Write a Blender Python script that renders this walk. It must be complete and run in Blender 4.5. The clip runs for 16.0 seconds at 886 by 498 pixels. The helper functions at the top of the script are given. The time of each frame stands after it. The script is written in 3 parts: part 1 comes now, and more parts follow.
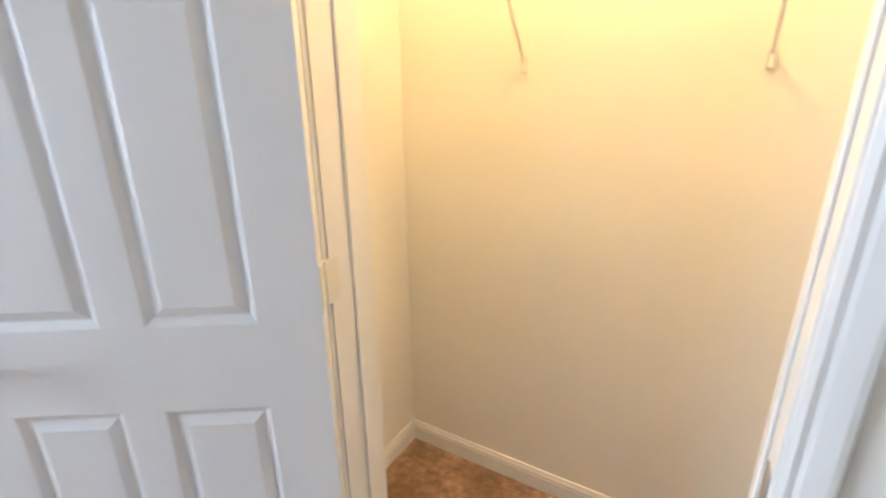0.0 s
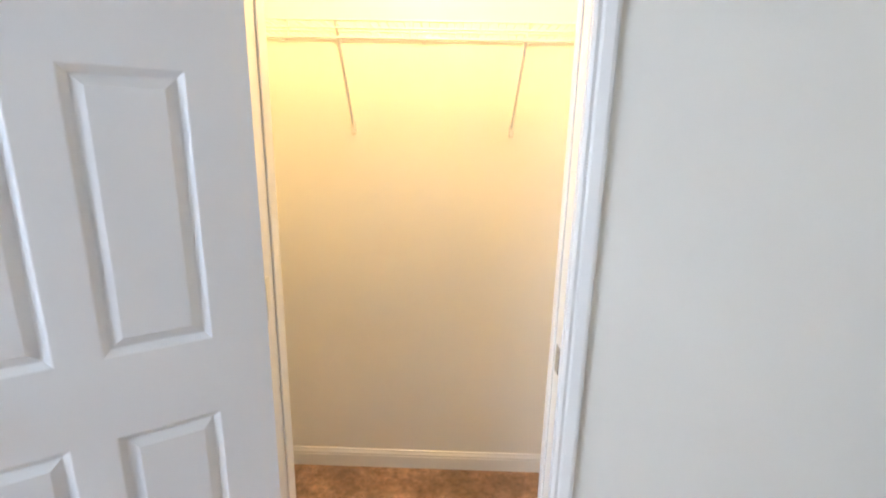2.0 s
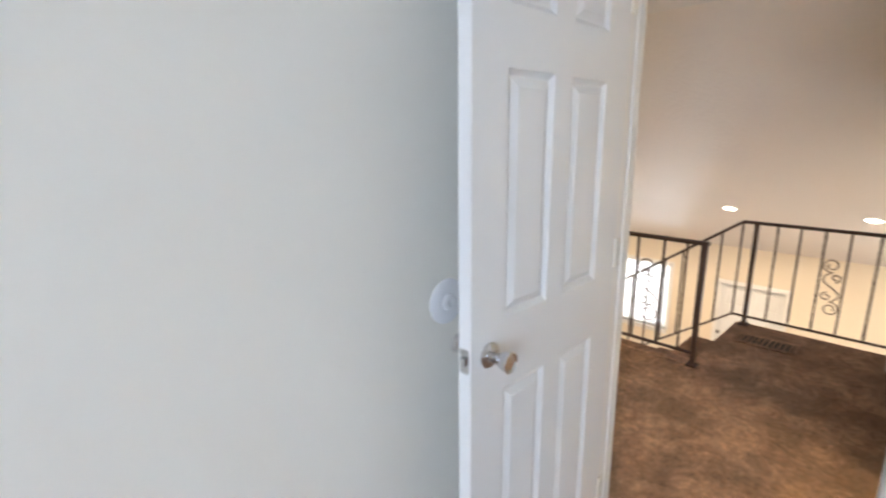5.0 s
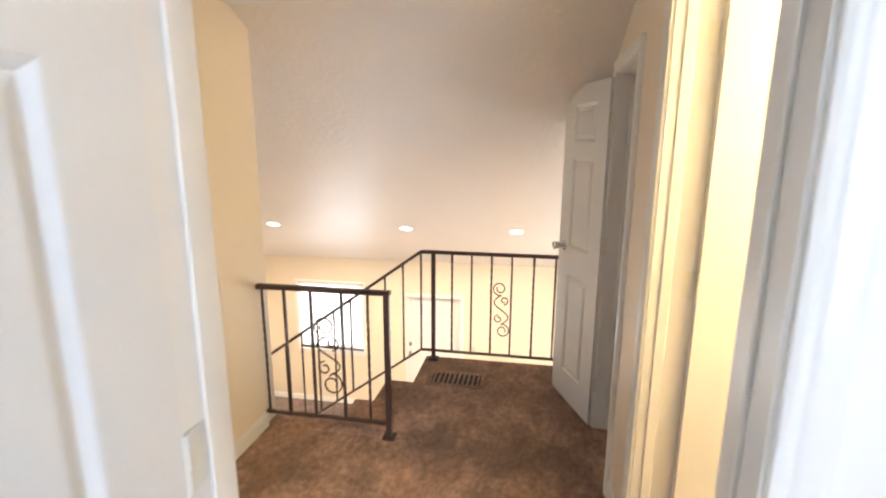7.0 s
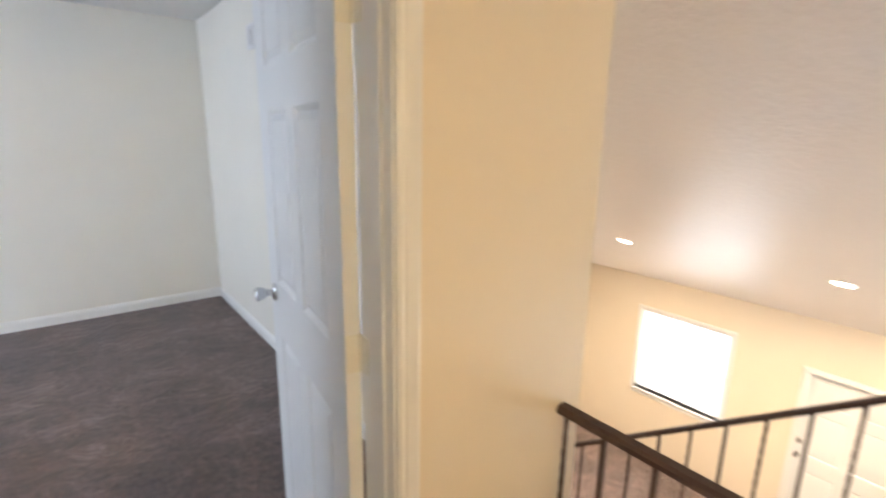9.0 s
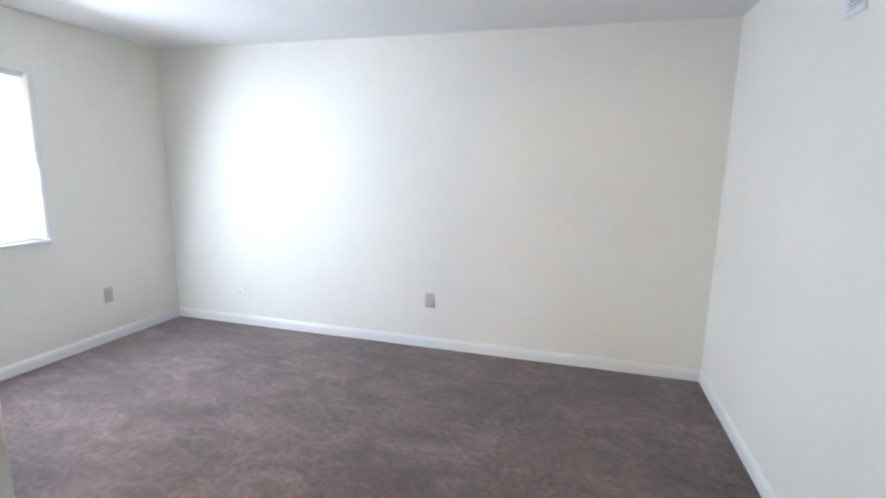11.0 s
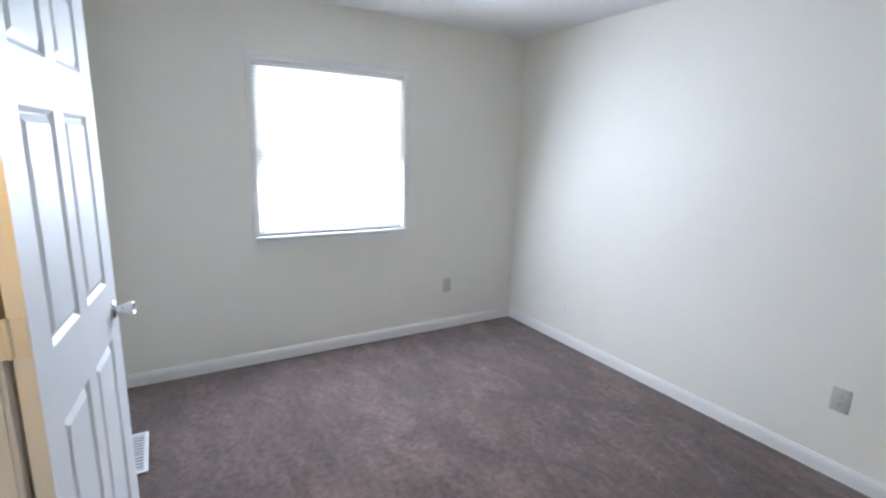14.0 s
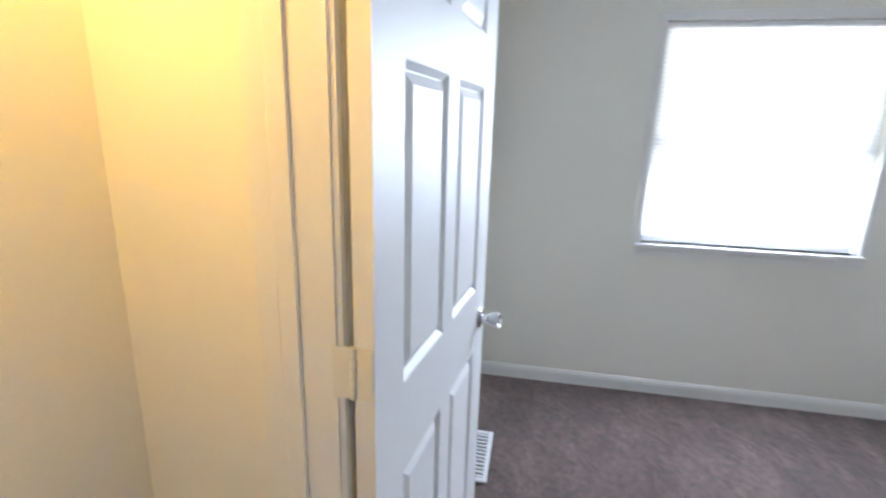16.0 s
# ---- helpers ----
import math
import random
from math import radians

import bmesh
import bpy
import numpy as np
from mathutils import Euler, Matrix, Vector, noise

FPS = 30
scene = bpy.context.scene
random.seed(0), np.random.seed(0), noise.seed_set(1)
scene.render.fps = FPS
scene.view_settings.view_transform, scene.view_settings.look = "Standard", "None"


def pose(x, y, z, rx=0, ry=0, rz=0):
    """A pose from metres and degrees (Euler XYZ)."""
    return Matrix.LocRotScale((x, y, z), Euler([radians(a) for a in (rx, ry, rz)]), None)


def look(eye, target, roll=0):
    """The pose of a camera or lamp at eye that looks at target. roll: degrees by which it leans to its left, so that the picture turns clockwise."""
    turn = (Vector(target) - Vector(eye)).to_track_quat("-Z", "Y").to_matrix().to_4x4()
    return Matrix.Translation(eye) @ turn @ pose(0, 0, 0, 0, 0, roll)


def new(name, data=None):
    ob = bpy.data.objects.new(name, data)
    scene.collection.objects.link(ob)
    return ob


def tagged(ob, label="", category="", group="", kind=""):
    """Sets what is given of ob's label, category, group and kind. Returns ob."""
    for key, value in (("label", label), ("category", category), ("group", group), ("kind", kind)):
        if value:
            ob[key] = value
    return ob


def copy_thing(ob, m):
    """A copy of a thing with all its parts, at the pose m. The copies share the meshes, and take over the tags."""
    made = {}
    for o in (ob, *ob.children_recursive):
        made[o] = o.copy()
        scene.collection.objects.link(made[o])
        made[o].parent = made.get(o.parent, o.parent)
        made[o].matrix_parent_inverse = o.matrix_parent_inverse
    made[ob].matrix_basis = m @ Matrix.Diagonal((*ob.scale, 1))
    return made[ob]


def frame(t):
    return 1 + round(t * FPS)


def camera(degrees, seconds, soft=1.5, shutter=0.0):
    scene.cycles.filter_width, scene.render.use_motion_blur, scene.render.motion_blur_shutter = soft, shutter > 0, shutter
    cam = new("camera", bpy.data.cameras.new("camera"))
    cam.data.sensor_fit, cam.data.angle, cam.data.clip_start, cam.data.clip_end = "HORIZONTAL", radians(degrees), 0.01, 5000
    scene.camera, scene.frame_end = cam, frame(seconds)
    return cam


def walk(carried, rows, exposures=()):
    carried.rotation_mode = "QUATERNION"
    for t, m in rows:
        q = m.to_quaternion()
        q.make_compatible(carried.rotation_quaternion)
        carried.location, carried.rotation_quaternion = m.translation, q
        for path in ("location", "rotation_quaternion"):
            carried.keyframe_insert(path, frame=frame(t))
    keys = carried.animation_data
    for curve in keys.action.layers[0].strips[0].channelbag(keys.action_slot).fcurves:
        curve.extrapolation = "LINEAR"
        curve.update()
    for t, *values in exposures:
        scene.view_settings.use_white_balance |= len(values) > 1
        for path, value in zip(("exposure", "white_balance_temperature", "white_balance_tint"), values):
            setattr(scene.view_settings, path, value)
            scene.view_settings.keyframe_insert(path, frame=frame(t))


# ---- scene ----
cam = camera(85.5, 16.0, 2.0, 0.35)

PATH = [
    (0, (-0.341, -1.319, 1.404), (-1.312, 0.301, 0.746), -0.6),
    (0.5, (-0.35, -1.353, 1.394), (-0.985, 0.431, 0.751), -0.2),
    (1, (-0.38, -1.507, 1.403), (-0.806, 0.354, 0.807), -0.1),
    (1.5, (-0.433, -1.64, 1.446), (-0.664, 0.262, 0.873), 1.1),
    (2, (-0.502, -1.784, 1.455), (-0.541, 0.154, 0.963), 1.2),
    (2.5, (-0.532, -1.874, 1.461), (-0.474, 0.086, 1.068), 0.7),
    (3, (-0.556, -1.936, 1.472), (-0.386, 0.03, 1.144), 0.7),
    (3.5, (-0.492, -1.918, 1.479), (-0.097, 0.011, 1.129), 0.2),
    (4, (-0.353, -1.87, 1.442), (0.361, -0.032, 1.105), -1.3),
    (4.5, (-0.157, -1.704, 1.444), (0.881, -0.042, 1.046), -1.0),
    (5, (0.074, -1.586, 1.409), (1.43, -0.187, 0.957), -0.6),
    (5.2, (0.15, -1.538, 1.403), (1.633, -0.28, 0.936), 0.1),
    (7.3, (1.164, -1.296, 1.509), (3.094, -0.977, 1.097), 0.3),
    (7.5, (1.325, -1.239, 1.564), (3.238, -0.88, 1.103), 0.2),
    (8, (1.727, -1.106, 1.51), (3.556, -0.448, 1.036), 0.9),
    (8.5, (2.0, -0.942, 1.526), (3.584, 0.179, 1.044), 0.9),
    (9, (2.074, -0.748, 1.533), (3.282, 0.777, 1.071), 1.0),
    (9.5, (2.185, -0.46, 1.48), (2.945, 1.337, 1.064), 2.3),
    (10, (2.215, -0.235, 1.48), (2.495, 1.698, 1.07), 4.2),
    (10.2, (2.225, -0.165, 1.475), (2.30, 1.788, 1.055), 3.6),
    (12.3, (2.123, 1.195, 1.548), (1.135, 2.925, 1.374), 1.0),
    (12.5, (2.034, 1.109, 1.575), (0.992, 2.803, 1.367), 0.9),
    (13, (2.028, 1.167, 1.566), (0.711, 2.649, 1.297), 0.8),
    (13.5, (1.973, 1.214, 1.566), (0.445, 2.455, 1.214), 1.0),
    (14, (1.922, 1.243, 1.539), (0.245, 2.25, 1.12), 1.8),
    (14.5, (1.854, 1.253, 1.529), (0.077, 2.027, 1.036), 2.6),
    (15, (1.651, 1.275, 1.5), (-0.221, 1.737, 0.969), 2.4),
    (15.5, (1.441, 1.239, 1.503), (-0.474, 1.354, 0.936), 2.0),
    (16, (1.317, 1.208, 1.498), (-0.59, 0.86, 1.005), 1.5),
]
EXPOSURES = [(0, 0.0), (5.0, 0.05), (7.3, 0.6), (8.5, 0.5), (9.5, 0.55), (10.2, 0.65), (12.3, 0.42), (13.5, 0.18), (16, 0.05)]
walk(cam, [(t, look(e, g, r)) for t, e, g, r in PATH], EXPOSURES)

# ---- world and light ----
world = bpy.data.worlds.new("overcast")
scene.world = world
world.use_nodes = True
wn = world.node_tree
sky = wn.nodes.new("ShaderNodeTexSky")
sky.sky_type, sky.sun_disc = 'NISHITA', False
sky.sun_elevation, sky.sun_rotation = radians(40), radians(200)
wn.links.new(sky.outputs[0], wn.nodes["Background"].inputs[0])
wn.nodes["Background"].inputs[1].default_value = 0.12


def lamp(name, kind, m, power, colour, size=0.1, size_y=None):
    data = bpy.data.lights.new(name, kind)
    data.energy, data.color = power, colour
    if kind == 'AREA':
        data.shape, data.size, data.size_y = 'RECTANGLE', size, size_y or size
    else:
        data.shadow_soft_size = size
    ob = new(name, data)
    ob.matrix_world = m
    return ob


DAY = (0.66, 0.78, 1.0)
WARM = (1.0, 0.645, 0.26)
# daylight through the windows (area lamps in the openings)
day_b = lamp("daylight_bedroom", 'AREA', look((-1.412, 2.35, 1.46), (1.0, 2.40, 0.6)), 73, DAY, 1.0, 1.1)
day_b.data.spread = radians(168)
lamp("daylight_front_bedroom", 'AREA', look((-3.06, -2.85, 1.42), (0.0, -2.2, 0.2)), 68, (0.59, 0.745, 1.0), 1.5, 1.1).data.spread = radians(150)
lamp("daylight_living", 'AREA', look((7.50, 1.63, -1.07), (3.0, 1.0, -1.6)), 13, (0.85, 0.92, 1.0), 1.0, 1.0).data.spread = radians(150)
lamp("daylight_living_side", 'AREA', look((7.50, -2.28, -1.25), (3.0, -1.6, -1.6)), 16, (0.85, 0.92, 1.0), 0.75, 1.0).data.spread = radians(150)
# added fill lamp in an unseen end window, brightens the vault and landing
lamp("fill_living_end", 'AREA', look((5.9, -4.40, -1.15), (5.2, 0.0, -0.3)), 42, (1.0, 0.92, 0.84), 1.7, 1.0)
# bulbs
lamp("bulb_front_closet", 'POINT', pose(-0.60, -0.44, 2.28), 35, WARM, 0.06)
lamp("bulb_closet", 'POINT', pose(0.92, 0.66, 2.2), 16, (1.0, 0.585, 0.12), 0.06)
lamp("bulb_bath", 'POINT', pose(2.0, -2.75, 1.95), 50, (1.0, 0.76, 0.42), 0.10)


# ---- materials ----
def material(name, base, rough, spec=0.5, metal=0.0):
    m = bpy.data.materials.new(name)
    m.use_nodes = True
    b = m.node_tree.nodes["Principled BSDF"]
    b.inputs["Base Color"].default_value = (*base, 1)
    b.inputs["Roughness"].default_value = rough
    b.inputs["Specular IOR Level"].default_value = spec
    b.inputs["Metallic"].default_value = metal
    return m, m.node_tree, b


def noise_node(nt, scale, detail=4, rough=0.5, stretch=None):
    tc = nt.nodes.new("ShaderNodeTexCoord")
    tex = nt.nodes.new("ShaderNodeTexNoise")
    tex.inputs["Scale"].default_value = scale
    tex.inputs["Detail"].default_value = detail
    tex.inputs["Roughness"].default_value = rough
    if stretch:
        mp = nt.nodes.new("ShaderNodeMapping")
        mp.inputs["Scale"].default_value = stretch
        mp.inputs["Rotation"].default_value = (0, 0, 0.18)
        nt.links.new(tc.outputs["Object"], mp.inputs[0])
        nt.links.new(mp.outputs[0], tex.inputs["Vector"])
    else:
        nt.links.new(tc.outputs["Object"], tex.inputs["Vector"])
    return tex


def ramp(nt, src, stops):
    r = nt.nodes.new("ShaderNodeValToRGB")
    e = r.color_ramp.elements
    e[0].position, e[0].color = stops[0][0], (*stops[0][1], 1)
    e[1].position, e[1].color = stops[-1][0], (*stops[-1][1], 1)
    for p, c in stops[1:-1]:
        n = e.new(p)
        n.color = (*c, 1)
    nt.links.new(src, r.inputs[0])
    return r


def bump(nt, b, src, strength, dist):
    n = nt.nodes.new("ShaderNodeBump")
    n.inputs["Strength"].default_value, n.inputs["Distance"].default_value = strength, dist
    nt.links.new(src, n.inputs["Height"])
    prev = b.inputs["Normal"].links
    if prev:
        nt.links.new(prev[0].from_socket, n.inputs["Normal"])
    nt.links.new(n.outputs[0], b.inputs["Normal"])


def paint(name, base, rough, spread=0.04, grain=0.0015, gscale=160, spec=0.4):
    m, nt, b = material(name, base, rough, spec)
    big = noise_node(nt, 1.3, 5, 0.6)
    lo = tuple(c * (1 - spread) for c in base)
    r = ramp(nt, big.outputs[0], [(0.3, lo), (0.7, base)])
    nt.links.new(r.outputs[0], b.inputs["Base Color"])
    fine = noise_node(nt, gscale, 3, 0.6)
    bump(nt, b, fine.outputs[0], 0.35, grain)
    return m


def carpet_material(name, dark, mid, light, lay_scale, lay_stretch, patchy, patch_scale):
    """Cut pile: tufts, clumps, the lay of the pile in brushed strokes, and broad trodden patches."""
    m, nt, b = material(name, mid, 0.95, 0.1)
    tuft = noise_node(nt, 260, 3, 0.75)
    clump = noise_node(nt, 30, 6, 0.75)
    lay = noise_node(nt, lay_scale, 6, 0.66, lay_stretch)
    lay.inputs["Distortion"].default_value = 1.1
    broad = noise_node(nt, patch_scale, 5, 0.6)
    r2 = ramp(nt, lay.outputs[0], [(0.34, dark), (0.5, mid), (0.64, light)])
    lo, hi = 1 - patchy, 1 + patchy * 0.6
    prev = r2.outputs[0]
    for src, p, q, u, v in ((tuft, 0.32, 0.68, 0.45, 1.5), (clump, 0.34, 0.66, 0.5, 1.45), (broad, 0.42, 0.60, lo, hi)):
        r = ramp(nt, src.outputs[0], [(p, (u, u, u)), (q, (v, v, v))])
        mix = nt.nodes.new("ShaderNodeMix")
        mix.data_type, mix.blend_type = 'RGBA', 'MULTIPLY'
        mix.inputs[0].default_value = 0.9
        nt.links.new(prev, mix.inputs[6])
        nt.links.new(r.outputs[0], mix.inputs[7])
        prev = mix.outputs[2]
    nt.links.new(prev, b.inputs["Base Color"])
    bump(nt, b, tuft.outputs[0], 0.9, 0.008)
    bump(nt, b, clump.outputs[0], 0.7, 0.012)
    b.inputs["Sheen Weight"].default_value = 0.25
    b.inputs["Sheen Roughness"].default_value = 0.6
    return m


WALL = paint("wall_paint", (0.86, 0.832, 0.755), 0.5)
HALLWALL = paint("hall_paint", (0.83, 0.74, 0.60), 0.42)
CEIL = paint("ceiling_paint", (0.84, 0.83, 0.81), 0.7, 0.03, 0.004, 45)
VAULT = paint("vault_paint", (0.89, 0.84, 0.79), 0.40, 0.03, 0.012, 26, 0.18)
TRIM = paint("trim_paint", (0.83, 0.82, 0.79), 0.34, 0.03, 0.0004, 60, 0.5)
DOORPAINT = paint("door_paint", (0.81, 0.815, 0.81), 0.44, 0.03, 0.0006, 90, 0.5)
HINGEPAINT = paint("painted_hinge", (0.80, 0.78, 0.70), 0.4, 0.05, 0.0005, 200)
CARPET = carpet_material("grey_brown_carpet", (0.138, 0.093, 0.079), (0.176, 0.120, 0.104), (0.238, 0.166, 0.146), 4.2, (0.7, 1.25, 1.0), 0.2, 1.7)
LANDCARPET = carpet_material("worn_brown_carpet", (0.36, 0.198, 0.122), (0.48, 0.282, 0.178), (0.56, 0.34, 0.222), 5.0, (0.9, 1.15, 1.0), 0.36, 3.4)
CHROME = material("brushed_nickel", (0.62, 0.62, 0.63), 0.2, 0.5, 1.0)[0]
IRON = paint("dark_bronze_iron", (0.085, 0.048, 0.036), 0.40, 0.3, 0.001, 90)
PLATE = paint("cream_plastic", (0.58, 0.56, 0.51), 0.35, 0.02, 0.0002, 60)
# near-black colour that stands for the shade inside holes
HOLE_SHADE = material("hole_shade", (0.03, 0.03, 0.03), 0.6)[0]
WIRE = paint("white_coated_wire", (0.85, 0.83, 0.78), 0.35, 0.02, 0.0002, 80)
VINYL = paint("white_vinyl", (0.82, 0.82, 0.83), 0.35, 0.02, 0.0002, 60)


def emitter(name, colour, strength):
    m = bpy.data.materials.new(name)
    m.use_nodes = True
    b = m.node_tree.nodes["Principled BSDF"]
    b.inputs["Base Color"].default_value = (*colour, 1)
    b.inputs["Emission Color"].default_value = (*colour, 1)
    b.inputs["Emission Strength"].default_value = strength
    return m


BULB = emitter("lit_bulb_glass", (1.0, 0.80, 0.5), 20)
DOWNLIGHT = emitter("lit_downlight", (1.0, 0.86, 0.62), 14)
HAZE = emitter("bright_outdoor_haze", (0.93, 0.97, 1.0), 6.0)
blind_m, bnt, bb = material("translucent_blind", (0.86, 0.87, 0.88), 0.5)
bb.inputs["Transmission Weight"].default_value = 0.0
tr = bnt.nodes.new("ShaderNodeBsdfTranslucent")
tr.inputs[0].default_value = (0.9, 0.92, 0.95, 1)
mx = bnt.nodes.new("ShaderNodeMixShader")
mx.inputs[0].default_value = 0.55
bnt.links.new(bb.outputs[0], mx.inputs[1])
bnt.links.new(tr.outputs[0], mx.inputs[2])
bnt.links.new(mx.outputs[0], bnt.nodes["Material Output"].inputs[0])
BLIND = blind_m
GLASS = material("window_glass", (1, 1, 1), 0.02)[0]
GLASS.node_tree.nodes["Principled BSDF"].inputs["Transmission Weight"].default_value = 1.0


# ---- mesh helpers ----
def box(bm, x0, x1, y0, y1, z0, z1):
    v = [bm.verts.new((x, y, z)) for x in (x0, x1) for y in (y0, y1) for z in (z0, z1)]
    for f in ((0, 1, 3, 2), (4, 6, 7, 5), (0, 4, 5, 1), (2, 3, 7, 6), (0, 2, 6, 4), (1, 5, 7, 3)):
        bm.faces.new([v[i] for i in f])


def bevel(bm, w, seg=2):
    bmesh.ops.bevel(bm, geom=bm.edges[:], offset=w, segments=seg, affect='EDGES', profile=0.5)


def rod(bm, a, b, r, n=8, twist=0):
    """A round bar from a to b."""
    a, b = Vector(a), Vector(b)
    q = (b - a).to_track_quat('Z', 'Y').to_matrix()
    rings = []
    for p in (a, b):
        rings.append([bm.verts.new(p + q @ Vector((r * math.cos(2 * math.pi * i / n), r * math.sin(2 * math.pi * i / n), 0))) for i in range(n)])
    for i in range(n):
        bm.faces.new([rings[0][i], rings[0][(i + 1) % n], rings[1][(i + 1) % n], rings[1][i]])
    bm.faces.new(rings[0][::-1])
    bm.faces.new(rings[1])


def twisted(bm, x, y, z0, z1, r, turns=6):
    """A square bar with twisted flutes, standing upright."""
    rings = []
    n = 36
    for k in range(n + 1):
        f = k / n
        a = turns * math.pi * max(0, min(1, (f - 0.08) / 0.84))
        rings.append([bm.verts.new((x + r * 1.3 * math.cos(a + i * math.pi / 2), y + r * 1.3 * math.sin(a + i * math.pi / 2), z0 + (z1 - z0) * f)) for i in range(4)])
    for k in range(n):
        for i in range(4):
            bm.faces.new([rings[k][i], rings[k][(i + 1) % 4], rings[k + 1][(i + 1) % 4], rings[k + 1][i]])


def tube(bm, pts, r, n=6):
    pts = [Vector(p) for p in pts]
    rings = []
    for i, p in enumerate(pts):
        d = (pts[min(i + 1, len(pts) - 1)] - pts[max(i - 1, 0)])
        q = d.to_track_quat('Z', 'Y').to_matrix()
        rings.append([bm.verts.new(p + q @ Vector((r * math.cos(2 * math.pi * k / n), r * math.sin(2 * math.pi * k / n), 0))) for k in range(n)])
    for a, b in zip(rings, rings[1:]):
        best = min(range(n), key=lambda s: (a[0].co - b[s].co).length)
        for k in range(n):
            bm.faces.new([a[k], a[(k + 1) % n], b[(k + 1 + best) % n], b[(k + best) % n]])


def lathe(bm, profile, n=24, m=None):
    """A turned solid about z: profile of (radius, z)."""
    m = m or Matrix.Identity(4)
    rings = []
    for r, z in profile:
        if r < 1e-5:
            rings.append([bm.verts.new(m @ Vector((0, 0, z)))])
        else:
            rings.append([bm.verts.new(m @ Vector((r * math.cos(2 * math.pi * i / n), r * math.sin(2 * math.pi * i / n), z))) for i in range(n)])
    for a, b in zip(rings, rings[1:]):
        for i in range(n):
            j = (i + 1) % n
            c = [a[i % len(a)], a[j % len(a)], b[j % len(b)], b[i % len(b)]]
            c = list(dict.fromkeys(c))
            if len(c) > 2:
                bm.faces.new(c)


def sweep(bm, path, profile, out, up, closed=False):
    """A moulding along path; profile of (w away from the path's side, d proud). out(dir) gives the side, up is the way off the wall."""
    path = [Vector(p) for p in path]
    up = Vector(up)
    rings = []
    for i, p in enumerate(path):
        dirs = []
        if i > 0:
            dirs.append((path[i] - path[i - 1]).normalized())
        if i < len(path) - 1:
            dirs.append((path[i + 1] - path[i]).normalized())
        sides = [up.cross(d) * out for d in dirs]
        s = sum(sides, Vector()).normalized()
        s /= max(0.3, s.dot(sides[0]))
        rings.append([bm.verts.new(p + s * w + up * d) for w, d in profile])
    n = len(profile)
    for a, b in zip(rings, rings[1:]):
        for k in range(n):
            bm.faces.new([a[k], a[(k + 1) % n], b[(k + 1) % n], b[k]])
    bm.faces.new(rings[0][::-1])
    bm.faces.new(rings[-1])


def mesh_object(name, bm, mat, smooth=False):
    bmesh.ops.recalc_face_normals(bm, faces=bm.faces[:])
    me = bpy.data.meshes.new(name)
    bm.to_mesh(me)
    bm.free()
    me.materials.append(mat)
    if smooth:
        me.shade_smooth()
        me.set_sharp_from_angle(angle=radians(35))
    return new(name, me)


def part(name, bm, mat, parent, label="", smooth=True):
    ob = mesh_object(name, bm, mat, smooth)
    ob.parent = parent
    if label:
        ob["label"] = label
    return ob


def structure(name, bm, mat, label, category, smooth=False):
    return tagged(mesh_object(name, bm, mat, smooth), label, category, kind="structure")


def thing(name, label, category, m=None, group=""):
    ob = new(name)
    ob.matrix_world = m or Matrix.Identity(4)
    return tagged(ob, label, category, group)


def wall(name, axis, f0, f1, a0, a1, z0, z1, mat, label, holes=()):
    """A wall between planes f0, f1 of that axis, along a0..a1, with holes (a0, a1, z0, z1) cut through."""
    bm = bmesh.new()
    us = sorted({a0, a1, *(h[0] for h in holes), *(h[1] for h in holes)})
    zs = sorted({z0, z1, *(h[2] for h in holes), *(h[3] for h in holes)})
    verts = {}

    def V(f, i, j):
        if (f, i, j) not in verts:
            q = (f1 if f else f0, us[i]) if axis == 'x' else (us[i], f1 if f else f0)
            verts[f, i, j] = bm.verts.new((*q, zs[j]))
        return verts[f, i, j]

    def solid(i, j):
        if not (0 <= i < len(us) - 1 and 0 <= j < len(zs) - 1):
            return False
        u, z = (us[i] + us[i + 1]) / 2, (zs[j] + zs[j + 1]) / 2
        return not any(h[0] < u < h[1] and h[2] < z < h[3] for h in holes)
    for i in range(len(us) - 1):
        for j in range(len(zs) - 1):
            if not solid(i, j):
                continue
            for f in (0, 1):
                bm.faces.new([V(f, i, j), V(f, i + 1, j), V(f, i + 1, j + 1), V(f, i, j + 1)])
            for di, dj, p, q in ((-1, 0, (i, j), (i, j + 1)), (1, 0, (i + 1, j), (i + 1, j + 1)), (0, -1, (i, j), (i + 1, j)), (0, 1, (i, j + 1), (i + 1, j + 1))):
                if not solid(i + di, j + dj):
                    bm.faces.new([V(0, *p), V(0, *q), V(1, *q), V(1, *p)])
    return structure(name, bm, mat, label, "wall")


# ---- floors and ceilings ----
def slab(name, x0, x1, y0, y1, z0, z1, mat, label, category):
    bm = bmesh.new()
    box(bm, x0, x1, y0, y1, z0, z1)
    return structure(name, bm, mat, label, category)


HC = 2.10     # hall ceiling
RC = 2.44     # bedroom ceilings
YS = -1.74    # hall side of the south wall
XE = 7.60     # far wall of the living room
ZL = -2.52    # living room floor
AX0, AX1 = 1.44, 1.54   # wall between the front bedroom and the hall
slab("floor_front_bedroom", -3.2, 1.53, -4.3, 0.06, -0.2, 0.0, LANDCARPET, "brown cut-pile carpet over the bedroom floor", "carpet")
slab("floor_bedroom", -1.6, 3.2, 0.06, 4.12, -0.2, 0.0, CARPET, "grey-brown cut-pile carpet with vacuum marks", "carpet")
slab("floor_landing", 1.53, 4.14, -1.90, -0.66, -0.2, 0.0, LANDCARPET, "worn stained brown landing carpet", "carpet")
